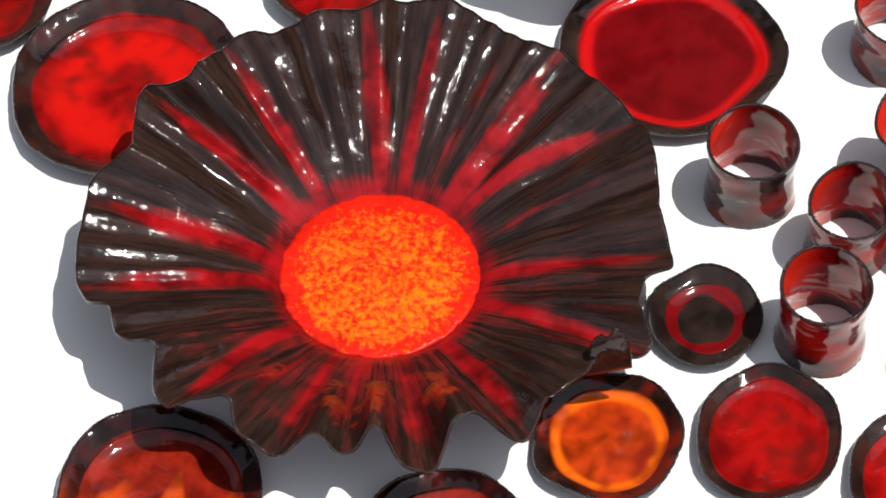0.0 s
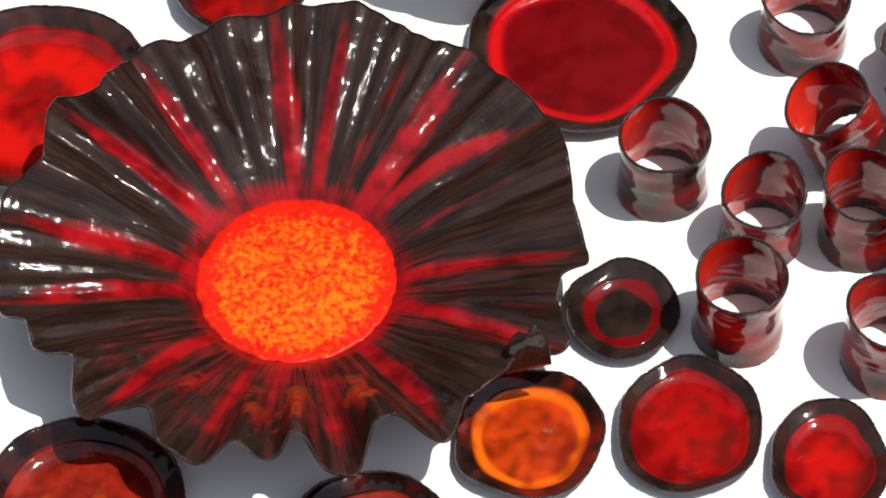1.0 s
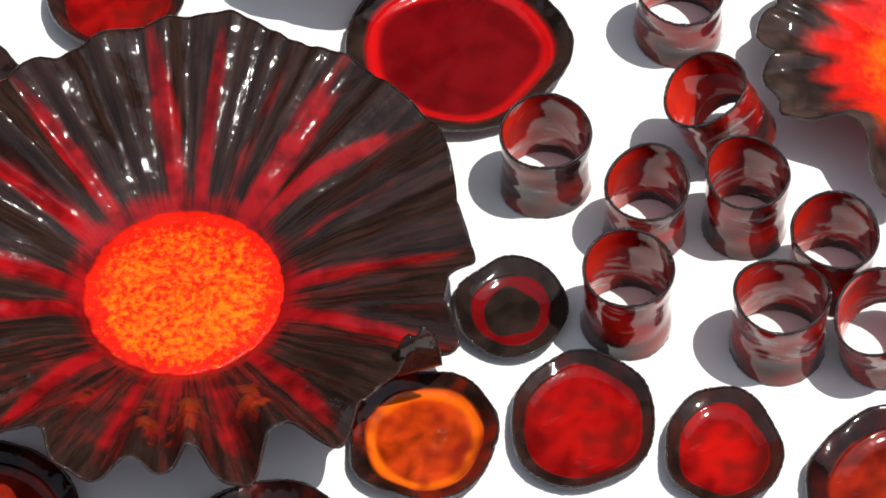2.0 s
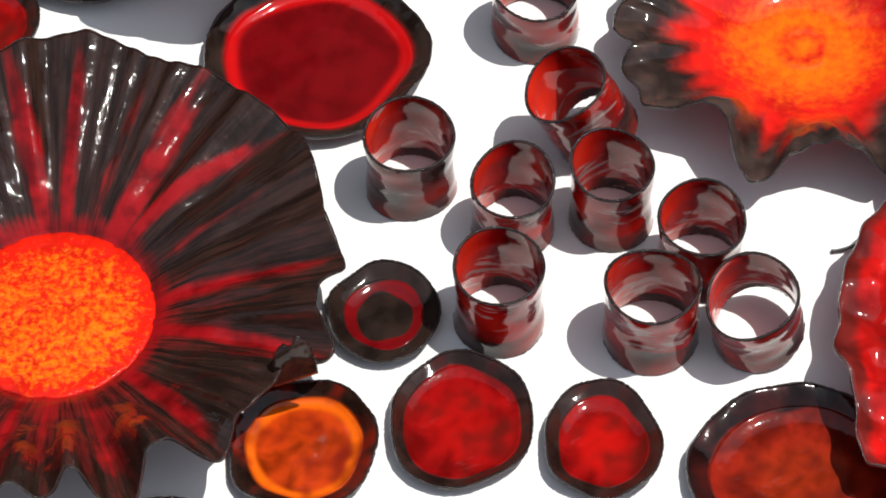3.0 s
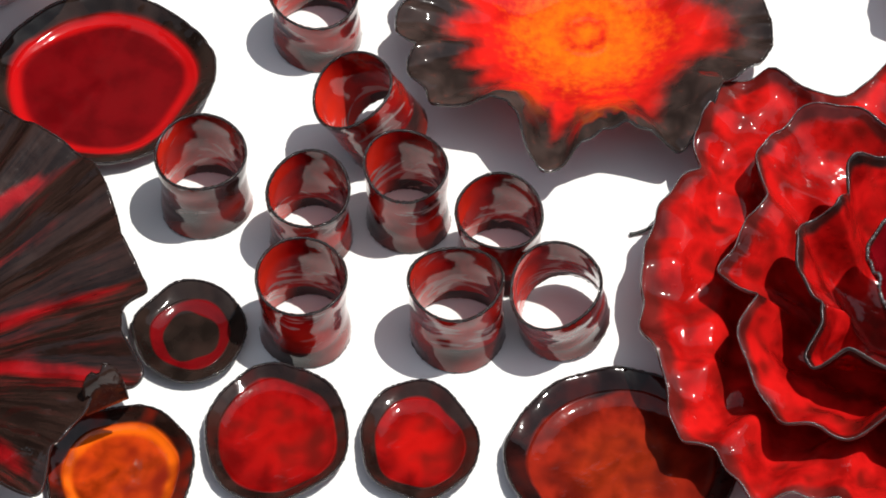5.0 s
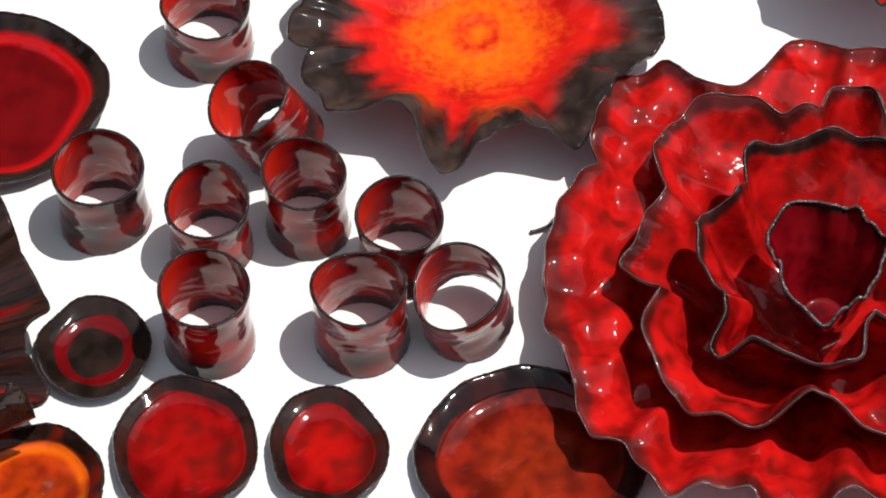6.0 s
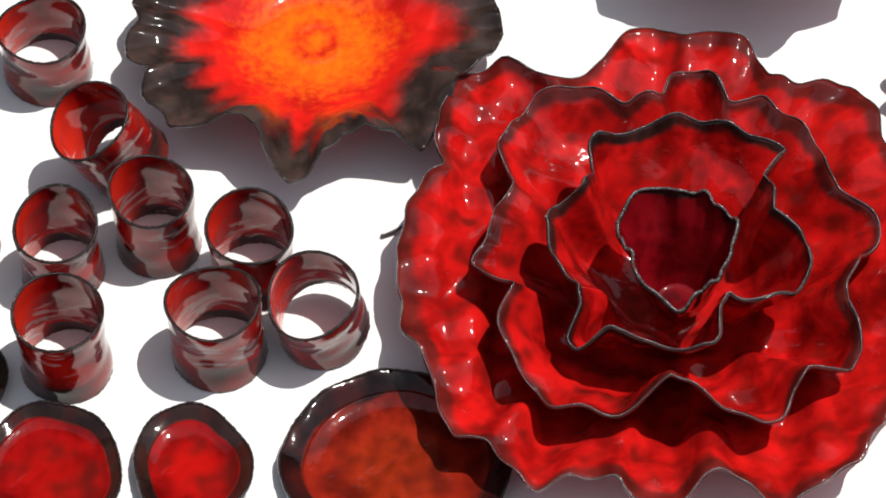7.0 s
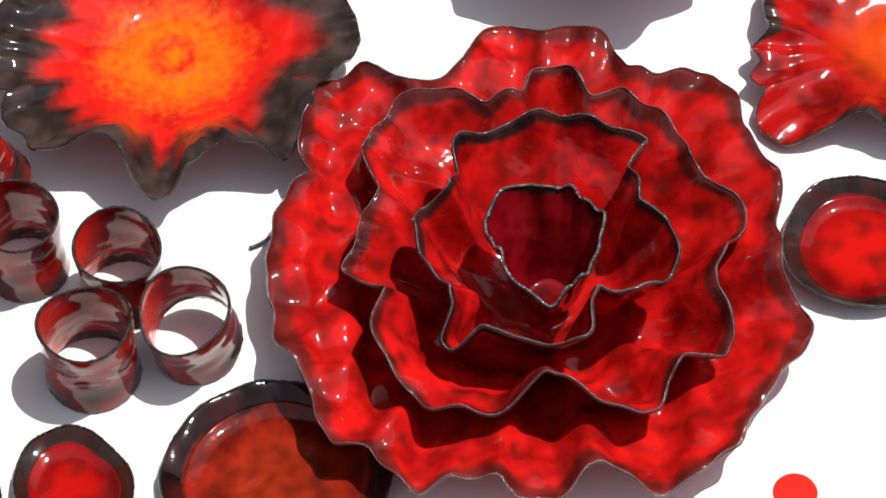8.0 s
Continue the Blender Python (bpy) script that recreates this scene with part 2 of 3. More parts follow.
# ---- the large fluted bowl ----
FLUTED = [(3.6, 138.3), (17.3, 131.8), (30.2, 138.5), (38.6, 142.5), (51.0, 137.6), (61.2, 139.7), (68.6, 134.2), (74.1, 134.8), (81.1, 139.2), (87.5, 143.9), (96.2, 139.7), (103.0, 135.1), (116.9, 132.1), (124.8, 125.9), (131.0, 134.5), (138.9, 130.8), (147.8, 125.7), (152.1, 141.1), (157.6, 137.0), (170.4, 122.5), (178.8, 137.6), (185.7, 136.7), (201.9, 140.5), (208.4, 136.7), (211.1, 128.3), (218.3, 131.9), (226.9, 119.4), (232.6, 133.0), (236.6, 134.7), (244.0, 122.4), (245.6, 119.0), (249.4, 119.0), (252.4, 128.7), (263.2, 131.2), (265.8, 123.3), (268.1, 120.3), (271.6, 122.5), (274.5, 126.9), (277.5, 124.2), (279.8, 116.4), (283.6, 117.0), (285.6, 128.5), (289, 131.5), (292.3, 133.0), (295, 126.5), (297.8, 117.0), (303.8, 115.8), (311.3, 133.1), (319.5, 122.6), (332.2, 124.3), (337.0, 123.0), (341.0, 135.5), (345.7, 139.4), (348.6, 134.0), (352.0, 126.0), (359.3, 125.4)]
STREAKS = ((100, 104, 4, 1.0), (89, 88, 3, 1.0), (60, 62, 5, 1.0), (53, 40, 3, 1.0), (7, 7, 4, 0.85), (-12, -17, 3.5, 0.95), (-43, -47, 4, 0.9), (-66, -70, 7, 0.66), (-100, -100, 4, 0.75), (-129, -121, 3.5, 1.0),
           (-160, -157, 4, 1.0), (-176, -177, 4.5, 1.0), (152, 155, 5, 1.0), (135, 135, 4, 1.0), (30, 30, 3, 0.5), (-85, -90, 7, 0.6), (-112, -110, 3, 0.65), (75, 72, 4, 0.45))


def spread(a, centre, width):
    d = (np.degrees(a) - centre + 180) % 360 - 180
    return np.exp(-(d / width) ** 2)


def rim_flap(angle, facing, reach, base):
    """A rounded tongue of sheet that rises from the rim and curls back over the bowl."""
    foot = Vector((math.cos(angle), math.sin(angle), 0)) * reach
    out, side, up = Vector((math.cos(facing), math.sin(facing), 0)), Vector((-math.sin(facing), math.cos(facing), 0)), Vector((0, 0, 1))
    nw, nh = 15, 15
    verts = []
    for skin in (0.0, 0.0011):
        for i in range(nh):
            t = i / (nh - 1)
            wide = 0.0105 * math.sqrt(max(0.0, 1 - 0.94 * t ** 2.6))
            for j in range(nw):
                w = 2 * j / (nw - 1) - 1
                lift = 0.0205 * math.sin(1.35 * t) - 0.003 * (1 - t)
                back = 0.004 - 0.003 * t * t - 0.003 * w * w * t - skin
                verts.append(foot + out * back + side * (wide * w) + up * (base + lift + 0.0015 * w * t))
    n = nw * nh
    faces = []
    for i in range(nh - 1):
        for j in range(nw - 1):
            q = (i * nw + j, i * nw + j + 1, (i + 1) * nw + j + 1, (i + 1) * nw + j)
            faces += [q, tuple(n + k for k in reversed(q))]
    ring = list(range(nw)) + [i * nw + nw - 1 for i in range(1, nh)] + [(nh - 1) * nw + j for j in reversed(range(nw - 1))] + [i * nw for i in reversed(range(1, nh - 1))]
    for a, b in zip(ring, ring[1:] + ring[:1]):
        faces.append((b, a, n + a, n + b))
    return finish("turned_up_flap", verts, faces, np.zeros((2 * n, 3)), np.array([(v.x * 90, v.y * 90, v.z * 60) for v in verts]))


def fluted_bowl():
    it = thing("fluted_bowl", (-0.2343, -0.0445, 0.0), "large fluted enamel bowl, brown with red streaks and glowing orange centre", "bowl")
    rim = loop_of([(d, r / 1000) for d, r in FLUTED])

    def shape(u, a):
        wave = rim(a) - 0.131
        r = 0.047 + (0.131 - 0.047) * u + wave * smooth(0.2, 1.0, u)
        z = 0.004 + (0.036 - 0.006 * np.cos(a)) * np.maximum(u, 1e-6) ** 0.75 - wave * (0.55 - 0.45 * np.sin(a)) * smooth(0.15, 1.0, u)
        back = smooth(-0.5, 0.6, np.sin(a))
        z = z + np.sin(a * 23 + 1.4 * np.sin(a * 3) + 0.7 * np.sin(a * 7)) * (0.0012 + 0.0022 * back) * (0.75 + 0.45 * np.sin(a * 5 + 1) * np.sin(a * 2 + 2.2)) * smooth(0.05, 0.6, u) * (1 - 0.25 * u)
        z = z + 0.0006 * np.sin(a * 61 + 3 * np.sin(a * 5)) * smooth(0.1, 0.8, u)
        z = z + 0.0007 * hammered(r * np.cos(a), r * np.sin(a), 4, 0.022) * smooth(0.0, 0.3, u)
        return r * np.cos(a), r * np.sin(a), z

    def zone(u, a):
        s = np.zeros_like(a)
        for d0, d1, w, amount in STREAKS:
            s = np.maximum(s, amount * spread(a, d0 + (d1 - d0) * u, w * (1.6 - 1.1 * u)) * (1.0 - 0.6 * smooth(0.6, 1.0, u)))
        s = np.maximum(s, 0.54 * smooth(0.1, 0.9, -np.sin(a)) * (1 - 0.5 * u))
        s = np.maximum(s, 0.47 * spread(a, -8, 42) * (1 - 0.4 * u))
        s = np.maximum(s * 0.85, 0.62 * (1 - smooth(0.02, 0.20, u)))
        return s, 0 * u, 0 * u

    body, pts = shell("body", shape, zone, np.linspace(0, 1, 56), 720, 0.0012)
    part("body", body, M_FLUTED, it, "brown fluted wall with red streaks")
    part("rim_edge", bead("rim_edge", pts[-1], 0.0004, 3), M_EDGE, it, "thin dark fired edge")
    part("turned_up_flap", rim_flap(radians(-22.5), radians(-68), 0.126, 0.032), M_FLUTED, it, "dark glossy lobe of the rim curled upward")

    def well(u, a):
        r = 0.0475 * u * (1 + 0.010 * np.sin(a * 17) + 0.008 * np.sin(a * 29 + 1) + 0.008 * np.sin(a * 47 + 2))
        return r * np.cos(a), r * np.sin(a), 0.0044 + 0.0006 * np.sqrt(np.clip(1 - u ** 2, 0, 1)) + 0 * a

    def heat(u, a):
        return 1.6 - 1.0 * smooth(0.85, 1, u), 0.44 - 0.50 * smooth(0.70, 1.0, u) - 0.10 * np.sin(a - 0.3) * u, 0 * u

    centre, _ = shell("centre_glaze", well, heat, np.linspace(0.01, 1, 24), 120, 0.0012)
    part("centre_glaze", centre, M_EMBER, it, "round crackled orange glaze in the bottom")
    return it


fluted_bowl()

# ---- the orange star bowl ----
STAR = [(22, 80), (34, 88), (48, 92), (66, 84), (86, 91), (104, 85), (124, 92), (142, 84), (156, 91), (163.6, 84), (171.7, 90.4), (179.4, 90.5), (186.5, 80.5), (191.8, 88.4), (198.1, 90), (204.0, 85.5), (211, 89.8), (219.6, 78.5), (227, 71.5), (233.5, 68.5), (240.7, 73.5), (247.1, 83.6), (253.4, 93.4), (258.6, 88.7), (265.3, 78.5), (275, 74.3), (283, 73.5), (290, 80.3), (295.5, 91.3), (323.2, 79.6), (346.0, 94.5), (359.3, 92.7)]

FLAME_BOWL = [(10, 64), (35, 73), (60, 64), (85, 73), (110, 65), (130, 72), (153, 68.4), (167.5, 64.5), (172.4, 75.7), (180, 72), (184.2, 81.2), (192, 76), (196.6, 87), (202.6, 90), (210.9, 88.7), (218.2, 77.6), (225, 66.5), (229, 62.4), (236.8, 62.1), (243, 64), (262, 72), (285, 64), (305, 74), (330, 64), (350, 73)]


def frilled_bowl(place, label, lobes, mean, depth, material, seed, star=0.62, heat=0.95, core=0.0, set_back=(0.0, 0.0)):
    """A bowl with a frilled rim: tips droop, the arches between them rise."""
    it = thing("frilled_bowl", place, label, "bowl")
    rim = loop_of([(d, r / 1000) for d, r in lobes])

    def shape(u, a):
        wave = rim(a) - mean
        r = mean * u + wave * smooth(0.45, 1.0, u)
        z = 0.003 + depth * smooth(0.25, 1.0, u) - wave * (0.5 - 0.3 * np.sin(a)) * smooth(0.5, 1.0, u)
        z = z + 0.0013 * np.sin(a * 31 + seed + 2 * np.sin(a * 4)) * smooth(0.7, 1.0, u)
        z = z + 0.0008 * hammered(r * np.cos(a), r * np.sin(a), seed, 0.02) * smooth(0.3, 0.7, u) + 0.0007 * np.exp(-((u - 0.14) / 0.03) ** 2)
        k = 1 - smooth(0.25, 0.95, u)
        return r * np.cos(a) + set_back[0] * k, r * np.sin(a) + set_back[1] * k, z

    def zone(u, a):
        wave = (rim(a) - mean) / (mean * 0.12)
        reach = star + 0.15 * np.clip(wave, 0, 1.5) + 0.10 * np.clip(-wave, 0, 1.5)
        hot = heat * (1 - smooth(0.05, 0.80, u)) * (1 - smooth(0.6, 1.0, u / reach)) - core * np.exp(-((u - 0.10) / 0.06) ** 2)
        return 1 - smooth(reach - 0.14, reach + 0.14, u), hot, 0 * u

    body, pts = shell("body", shape, zone, np.linspace(0.005, 1, 60), 480, 0.0012)
    part("body", body, material, it)
    part("rim_edge", bead("rim_edge", pts[-1], 0.0006, seed), M_EDGE, it, "thin dark fired edge")
    return it


def frill(count, mean, swing, seed):
    """Lobes of an even frill with uneven depth: (degrees, millimetres)."""
    rng = np.random.default_rng(seed)
    return [(360 * (i + 0.3 * rng.random()) / (2 * count), mean + (swing if i % 2 else -swing) * (0.5 + rng.random())) for i in range(2 * count)]


frilled_bowl((0.1175, 0.112, 0.0), "frilled brown enamel bowl with glowing orange star centre", STAR, 0.084, 0.026, M_STAR, 5, heat=0.85, core=0.45, set_back=(0.004, 0.011))
frilled_bowl((0.468, 0.030, 0.0), "orange and red enamel bowl with dark frilled rim", FLAME_BOWL, 0.067, 0.016, M_PETAL, 8, star=0.88, heat=0.75)
frilled_bowl((0.352, 0.144, 0.0), "red and orange enamel bowl with high frilled rim", frill(10, 71, 4, 9), 0.071, 0.046, M_PETAL, 9, star=0.9, heat=0.5)
frilled_bowl((-0.175, 0.186, 0.0), "dark red enamel bowl with high frilled rim", frill(7, 60, 2, 10), 0.060, 0.056, M_PETAL, 10, star=0.7, heat=0.2)

# ---- the rose of nested petals ----
ROSE_OUTER = [(7, 122), (18, 120), (28, 133), (36, 137), (41, 131), (45, 119), (52, 117), (59, 136), (67, 138), (73, 131), (79, 141), (85, 136), (91, 121), (98, 112), (106, 117), (110, 143), (117, 147), (126, 141), (133, 132), (141, 118), (155, 123), (168, 124), (181, 126), (190, 128), (199, 125), (206, 134), (213, 139), (218, 129), (225, 136), (232, 140), (237, 127), (246, 124), (249, 133), (258, 134), (264, 122), (268, 120), (272, 129), (275, 138), (287, 138), (295, 138), (306, 128), (319, 133), (326, 133), (335, 114), (348, 111), (359, 120)]
ROSE_MIDDLE = [(8, 83), (19, 83), (32, 91), (41, 92), (51, 97), (59, 90), (68, 104), (77, 101), (80, 84), (92, 83), (102, 101), (107, 106), (113, 110), (125, 104), (131, 101), (142, 82), (158, 83), (168, 88), (173, 95), (187, 78), (198, 92), (202, 94), (215, 99), (224, 101), (236, 98), (242, 94), (255, 80), (261, 82), (269, 94), (279, 101), (285, 100), (290, 94), (298, 91), (308, 103), (314, 102), (323, 86), (330, 82), (340, 85), (349, 94), (355, 95)]
ROSE_INNER = [(28, 52), (32, 72), (44, 71), (59, 67), (70, 70), (80, 65), (89, 64), (107, 64), (117, 63), (126, 52), (143, 49), (156, 60), (163, 62), (177, 58), (202, 54), (210, 60), (213, 74), (219, 75), (227, 64), (245, 62), (257, 63), (270, 65), (274, 62), (277, 52), (285, 45), (301, 56), (314, 62), (330, 62), (347, 55), (358, 45)]
ROSE_HEART = [(17, 29), (37, 30), (78, 31), (99, 35), (119, 33), (183, 23), (231, 26), (254, 31), (281, 28), (323, 22), (349, 24)]


def petal_layer(it, name, lobes, centre, foot, mean, z0, z1, droop, seed, hot, edge=0.00042, steep=1.9, material=M_ROSE):
    rim = loop_of([(d, r / 1000) for d, r in lobes])
    cx, cy = centre

    def shape(u, a):
        wave = rim(a) - mean
        inner = np.clip(u + 0.15, 0.003, 0.15) / 0.15
        u = np.clip(u, 0, 1)
        r = foot * inner + (mean - foot) * u + wave * smooth(0.15, 1.0, u)
        z = z0 + (z1 - z0) * u ** steep - wave * (0.45 - 0.3 * np.sin(a)) * droop * smooth(0.3, 1.0, u)
        x, y = r * np.cos(a), r * np.sin(a)
        z = z + 0.0038 * hammered(x, y, seed, 0.030) * smooth(0.1, 0.5, u) + 0.0016 * np.sin(a * 14 + 2 * np.sin(a * 3 + seed)) * smooth(0.5, 1.0, u)
        side = 0.0016 * hammered(x + 0.3, y, seed + 20, 0.026) * smooth(0.3, 0.9, u)
        return cx + x + side * np.cos(a), cy + y + side * np.sin(a), z

    def zone(u, a):
        return 1.0 - 0.85 * smooth(0.86, 1.0, u) + 0.15 * np.sin(a * 5 + seed), hot * smooth(0.2, 0.8, u) + 0 * a, 0 * u

    me, pts = shell(name, shape, zone, np.r_[-0.149, -0.12, -0.08, -0.04, np.linspace(0, 1, 44)], 400, 0.0012)
    ob = part(name, me, material, it)
    part("rim_edge", bead("rim_edge", pts[-1], edge, seed), M_SILVER, ob, "thin grey bare metal edge")


def rose():
    it = thing("enamel_rose", (0.2554, -0.070, 0.0), "large glossy red enamel rose of nested frilled petals", "ornament")
    petal_layer(it, "outer_petals", ROSE_OUTER, (0.0, 0.010), 0.02, 0.130, 0.003, 0.030, 1.0, 1, 0.35, steep=1.5)
    petal_layer(it, "middle_petals", ROSE_MIDDLE, (0.0019, 0.0065), 0.02, 0.094, 0.006, 0.043, 1.0, 2, 0.3)
    petal_layer(it, "inner_petals", ROSE_INNER, (0.0026, 0.0038), 0.015, 0.062, 0.010, 0.056, 1.0, 3, 0.15)
    petal_layer(it, "heart_cup", ROSE_HEART, (0.0001, -0.0087), 0.010, 0.028, 0.018, 0.062, 0.2, 4, 0.0, 0.0009, 1.1, M_HEART)


rose()

# ---- round dishes ----


def dish(name, place, rx, ry, label, material, seed, rim_w=0.2, height=0.008, ring=0.0, core=0.0, hot=0.5, wobble=0.02, turn=0.0, flames=False):
    """A small hand-raised dish: flat glazed middle, dark turned-up rim, uneven outline."""
    it = thing(name, (*place, 0.0), label, "dish", "round enamel dishes", turn)
    rng = np.random.default_rng(seed)
    ph = rng.random(6) * 6.28
    am = rng.random(6) * np.array([1.0, 0.8, 0.7, 0.6, 0.5, 0.5]) * wobble

    def shape(u, a):
        k = 1 + sum(am[i] * np.sin((i + 2) * a + ph[i]) for i in range(6))
        k = 1 + (k - 1 + 0.007 * hammered(np.cos(a) * rx * u, np.sin(a) * ry * u, seed + 40, 0.020)) * smooth(0.3, 1.0, u)
        z = 0.0025 + 0.8 * height * smooth(1 - rim_w * 1.9, 1.04, u) + (0.0004 * hammered(np.cos(a) * rx * u, np.sin(a) * ry * u, seed, 0.014) + 0.0012 * np.sin(a * 3 + ph[4])) * smooth(0.75, 1, u)
        return rx * u * k * np.cos(a), ry * u * k * np.sin(a), z

    def zone(u, a):
        wob = 0.018 * np.sin(3 * a + ph[1]) + 0.012 * np.sin(5 * a + ph[2])
        edge = 1 - rim_w + wob
        red = 1 - smooth(edge - 0.10, edge + 0.08, u)
        glow = hot * (1 - smooth(0.25, edge, u)) if not ring else hot * np.exp(-((u - edge + ring) / (0.04 + ring * 0.5)) ** 2)
        if flames:
            x, y = u * np.cos(a), u * np.sin(a)
            peak = 0.30 - 0.45 * np.abs(((x * 1.9 + 0.25) % 1.0) - 0.5) * 2 + 0.08 * np.sin(x * 17)
            glow = hot * smooth(-0.12, 0.12, peak - y) * (0.6 + 0.4 * np.sin(x * 9 + y * 3))
        if core:
            red = red * smooth(core - 0.08, core + 0.08, u + wob * 1.5)
        return red, glow, 0 * u

    seam = 1 - rim_w
    centre, _ = shell("centre", shape, zone, np.linspace(0.01, seam, 26), 160, 0.0013)
    part("centre", centre, material, it, "glazed flat middle")
    wall, pts = shell("rim", shape, zone, np.linspace(seam, 1, 14), 160, 0.0013, cap=False)
    part("rim", wall, material, it, "dark turned-up rim")
    part("rim_edge", bead("rim_edge", pts[-1], 0.0008, seed), M_EDGE, it, "thin dark fired edge")
    return it


dish("round_plate", (-0.3779, 0.0433), 0.058, 0.058, "round bright red enamel plate with dark rim", M_DISC, 11, 0.17, 0.010, ring=0.34, hot=1.15)
dish("round_plate", (-0.119, 0.111), 0.0545, 0.053, "deep red enamel plate with brighter red border and brown rim", M_DEEP, 12, 0.16, 0.010, ring=0.06, hot=0.9)
dish("small_dish", (-0.1134, -0.1166), 0.034, 0.035, "small amber orange enamel dish with dark brown rim", M_AMBER, 13, 0.20, 0.007, ring=0.09, hot=0.9, wobble=0.03)
dish("small_dish", (-0.042, -0.1018), 0.0335, 0.036, "small red enamel dish with uneven dark rim", M_DISC, 14, 0.16, 0.006, hot=0.5, wobble=0.035)
dish("small_dish", (-0.0796, -0.0424), 0.0265, 0.0275, "small brown enamel dish with dark red circle", M_DEEP, 15, 0.28, 0.006, ring=0.06, core=0.50, hot=0.2, wobble=0.02)
dish("small_dish", (0.0225, -0.1116), 0.0268, 0.031, "small red enamel dish with blackened rim", M_DISC, 16, 0.22, 0.0065, hot=0.7, wobble=0.035)
dish("round_plate", (-0.3069, -0.1836), 0.0466, 0.046, "dark red enamel plate with orange flame pattern", M_FLAME, 17, 0.18, 0.010, hot=0.95, flames=True)
dish("round_plate", (-0.1753, -0.1836), 0.038, 0.037, "dark red and orange enamel plate", M_FLAME, 18, 0.22, 0.008, hot=0.25)
dish("round_plate", (0.1135, -0.1310), 0.0515, 0.050, "mottled orange red enamel plate with dark rim under the rose", M_FLAME, 19, 0.18, 0.008, hot=0.35)
dish("round_plate", (0.4095, -0.0830), 0.0385, 0.0375, "round red enamel plate with dark brown rim", M_DISC, 20, 0.2, 0.009, hot=1.0)
dish("round_plate", (-0.4636, 0.0869), 0.034, 0.035, "dark red enamel plate with blackened rim", M_DISC, 21, 0.25, 0.008, hot=0.2)

dish("small_dish", (-0.2930, 0.1300), 0.034, 0.034, "small bright red enamel dish with dark rim behind the fluted bowl", M_DISC, 22, 0.2, 0.010, hot=0.3)

dish("round_plate", (-0.2380, 0.1840), 0.042, 0.042, "dark red enamel plate with black rim", M_DEEP, 23, 0.2, 0.010, hot=0.1)

# ---- napkin rings ----


def napkin_ring(place, radius, height, seed, label, lean=(0, 0), spin=0.0, red_out=0.45, slant=0.0):
    it = new("napkin_ring")
    it.empty_display_size = 0.02
    it.matrix_world = pose(place[0], place[1], place[2] if len(place) > 2 else 0.0, lean[0], lean[1]) @ pose(0, 0, 0, 0, 0, spin)
    tagged(it, label, "napkin ring", "enamel napkin rings")
    rng = np.random.default_rng(seed)
    ph = rng.random(4) * 6.28
    nt, nh = 96, 26
    a = np.linspace(0, 2 * np.pi, nt, endpoint=False)
    h = np.linspace(0, 1, nh)
    H, A = np.meshgrid(h, a, indexing="ij")
    R = radius * (1 + 0.014 * np.sin(7 * H + 2 * A + ph[3]) + 0.007 * np.sin(14 * H - 3 * A + ph[0]) + 0.004 * np.sin(23 * H + A + ph[1]) + 0.02 * np.sin(2 * A + ph[0]) + 0.012 * np.sin(3 * A + ph[1]) - 0.05 * np.sin(np.pi * H))
    Z = 0.0008 + H * (height + 0.0012 * np.sin(2 * A + ph[2]) - slant * np.sin(A))
    out = np.stack([R * np.cos(A), R * np.sin(A), Z], -1)
    inn = np.stack([(R - 0.0016) * np.cos(A), (R - 0.0016) * np.sin(A), Z], -1)
    # dark foot: shade of the lower outer wall, put into the colour
    foot = 1 - smooth(0.22, 0.42, H + 0.05 * np.sin(2 * A + ph[0]))
    swirl = 0.16 * np.sin(2 * A + 6 * H + ph[3]) + 0.12 * np.sin(3 * A - 9 * H + ph[1])
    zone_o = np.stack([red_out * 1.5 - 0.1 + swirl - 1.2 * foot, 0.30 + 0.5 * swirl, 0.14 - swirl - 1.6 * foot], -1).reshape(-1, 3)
    # pale lower inside imitates the reflection of the lit tabletop
    floor_sheen = 1 - smooth(0.34, 0.62, H + 0.16 * np.sin(A + ph[2]) + 0.07 * np.sin(3 * A + ph[1]))
    # hot mask paints sunlight onto the inner wall that faces the sun
    zone_i = np.stack([1.1 - 1.0 * (1 - smooth(0.12, 0.3, H)), 0.12 + 0.75 * np.clip(np.cos(A - 3.2), 0, 1) + 0 * H, -0.10 + 0.58 * floor_sheen - 0.45 * (1 - smooth(0.06, 0.22, H))], -1).reshape(-1, 3)
    flow = np.stack([np.cos(A) * 0.6 + seed, np.sin(A) * 0.6, H * 5.0 + 0.6 * np.sin(2 * A + ph[0])], -1).reshape(-1, 3)

    def wall(flip):
        f = []
        for i in range(nh - 1):
            for j in range(nt):
                k = (j + 1) % nt
                q = (i * nt + j, i * nt + k, (i + 1) * nt + k, (i + 1) * nt + j)
                f.append(q[::-1] if flip else q)
        return f

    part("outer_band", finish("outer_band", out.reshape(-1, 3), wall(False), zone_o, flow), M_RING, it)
    part("inner_band", finish("inner_band", inn.reshape(-1, 3), wall(True), zone_i, flow), M_RING, it, "red glazed inside, sunlit side and floor reflection painted in")
    mid = (out + inn) / 2
    part("top_edge", bead("top_edge", mid[-1], 0.0009, seed), M_EDGE, it, "thin dark fired edge")
    part("bottom_edge", bead("bottom_edge", mid[0], 0.0010, seed + 50), M_EDGE, it, "thin dark fired edge")
    return it


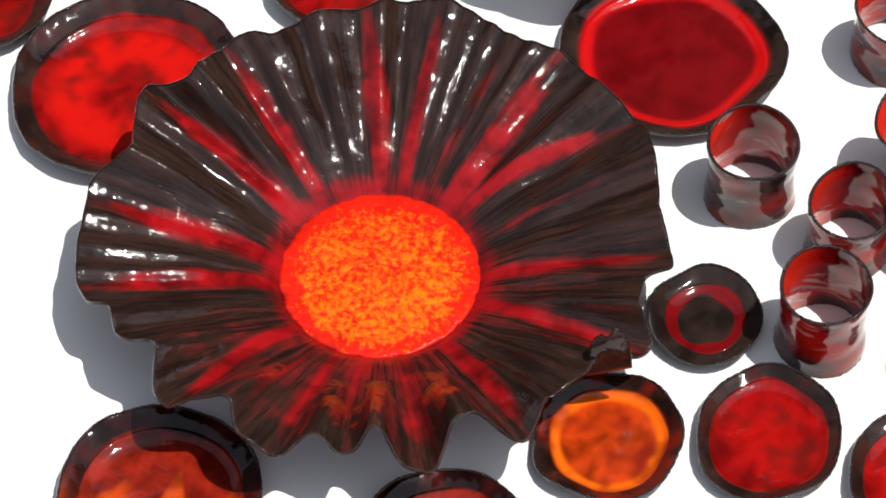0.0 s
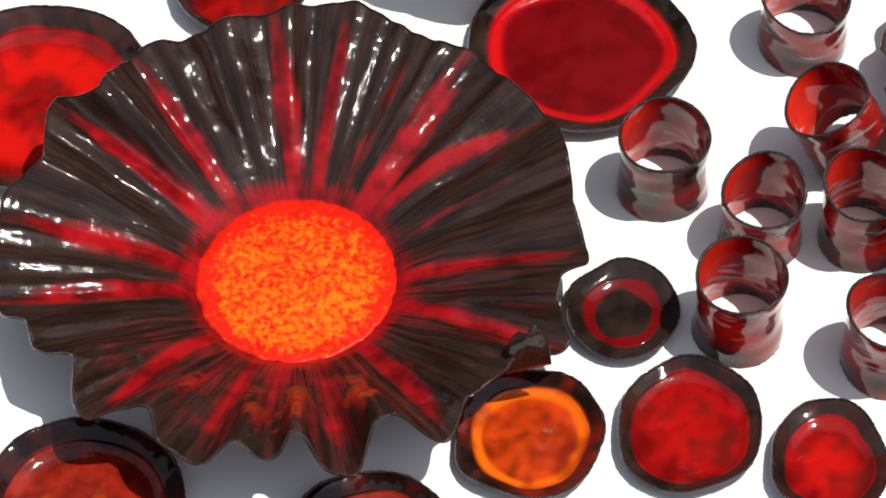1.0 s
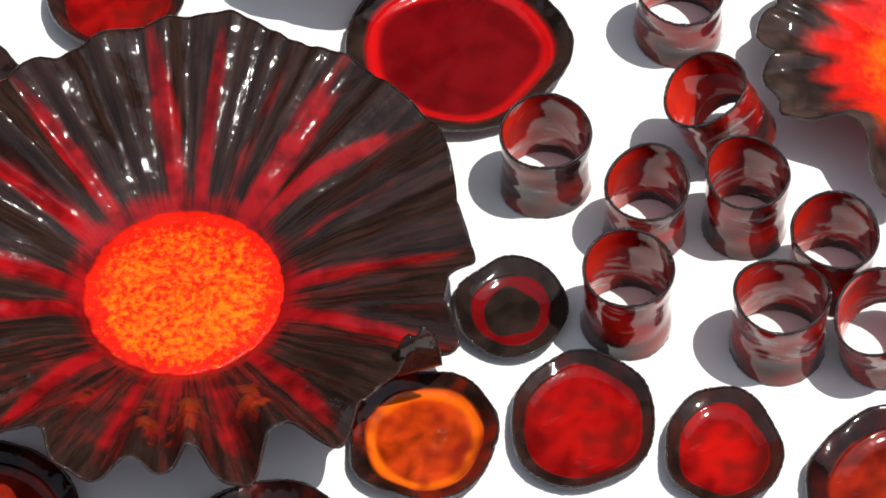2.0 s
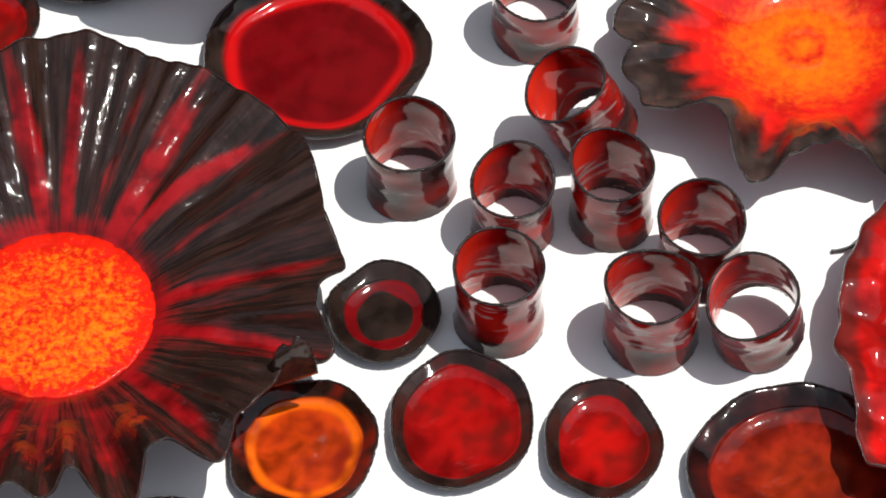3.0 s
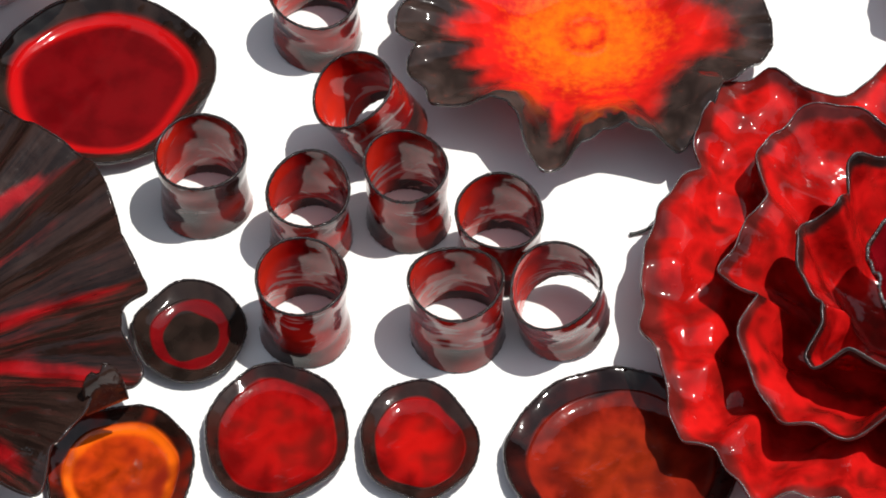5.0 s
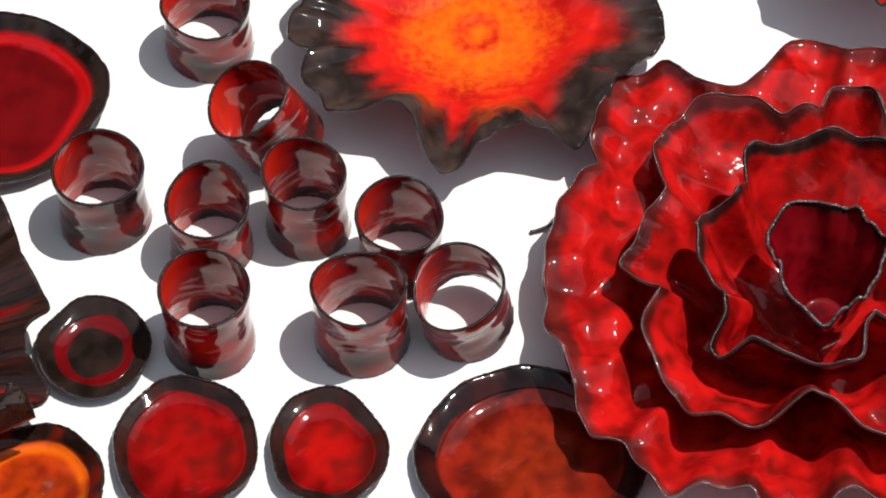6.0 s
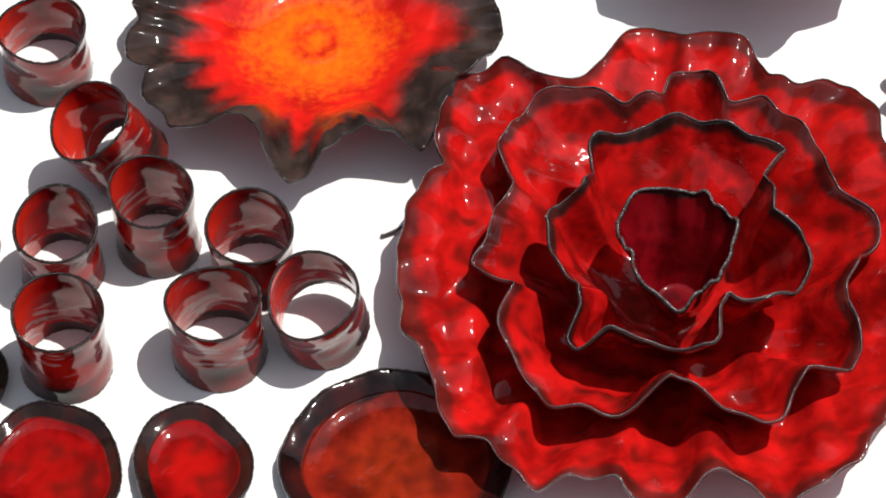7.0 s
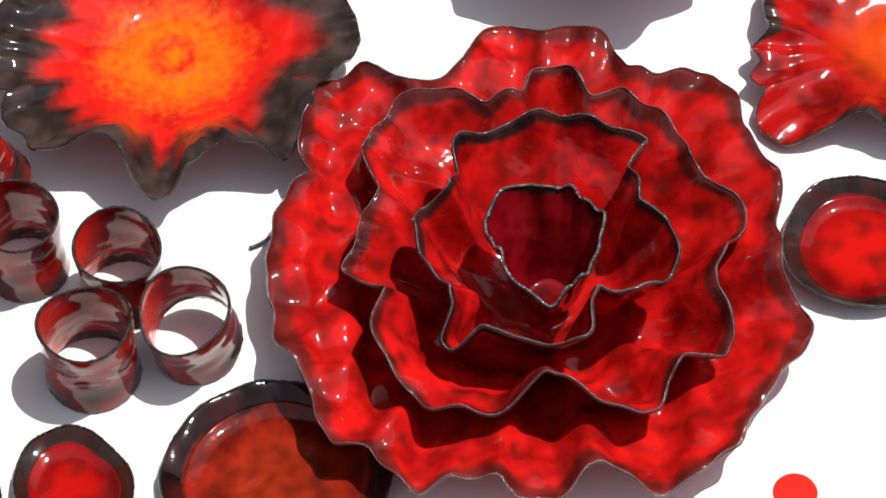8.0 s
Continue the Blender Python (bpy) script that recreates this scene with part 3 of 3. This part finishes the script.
RED_RING = "glossy red and dark grey enamel napkin ring standing upright"
napkin_ring((-0.0113, 0.1345), 0.0222, 0.033, 1, RED_RING, red_out=0.45)
napkin_ring((-0.0700, 0.0355), 0.0214, 0.0400, 2, "grey and red enamel napkin ring beside the plate", red_out=0.05, slant=-0.003)
napkin_ring((-0.0205, 0.0115), 0.0199, 0.0375, 4, RED_RING, red_out=0.5, slant=-0.0045)
napkin_ring((-0.0255, -0.0420), 0.0216, 0.043, 5, RED_RING, red_out=0.75, slant=-0.001)
napkin_ring((0.0260, 0.0178), 0.0201, 0.0425, 6, RED_RING, red_out=0.6, slant=-0.0025)
napkin_ring((0.0680, -0.0100), 0.0208, 0.0385, 7, RED_RING, red_out=0.6, slant=-0.0025)
napkin_ring((0.0447, -0.0500), 0.0222, 0.041, 8, RED_RING, red_out=0.7, slant=0.001)
napkin_ring((0.0945, -0.0478, 0.0045), 0.0222, 0.033, 9, RED_RING, (9, -8), red_out=0.75)
napkin_ring((0.0193, 0.0655, 0.0078), 0.0210, 0.043, 3, "glossy red enamel napkin ring leaning on its neighbours", (6, -22), red_out=0.7)

# ---- small things ----


def sticker():
    bm = bmesh.new()
    bmesh.ops.create_cone(bm, cap_ends=True, segments=40, radius1=0.0102, radius2=0.0100, depth=0.0005)
    me = bpy.data.meshes.new("price_sticker")
    bm.to_mesh(me)
    bm.free()
    me.materials.append(M_STICKER)
    ob = new("price_sticker", me)
    ob.matrix_world = pose(0.3359, -0.2007, 0.0003)
    return tagged(ob, "small round bright red paper sticker on the tabletop", "sticker")


sticker()


def wire_stub():
    """A short bent end of dark wire on the tabletop."""
    n, sides = 14, 8
    verts, faces = [], []
    for i in range(n):
        t = i / (n - 1)
        c = Vector((0.0115 * t - 0.004, 0.0025 * t * t, 0.0010 + 0.0022 * t))
        r = 0.0009 * (1.25 if i in (0, 1) else 1.0)
        for k in range(sides):
            b = 2 * math.pi * k / sides
            verts.append((c.x, c.y + r * math.cos(b), c.z + r * math.sin(b)))
    for i in range(n - 1):
        for k in range(sides):
            k2 = (k + 1) % sides
            faces.append((i * sides + k, i * sides + k2, (i + 1) * sides + k2, (i + 1) * sides + k))
    faces += [tuple(range(sides))[::-1], tuple((n - 1) * sides + k for k in range(sides))]
    me = finish("wire_stub", verts, faces)
    me.materials.append(M_WIRE)
    ob = new("wire_stub", me)
    ob.matrix_world = pose(0.1345, -0.0005, 0.0)
    return tagged(ob, "short bent end of dark wire lying beside the rose", "wire")


wire_stub()
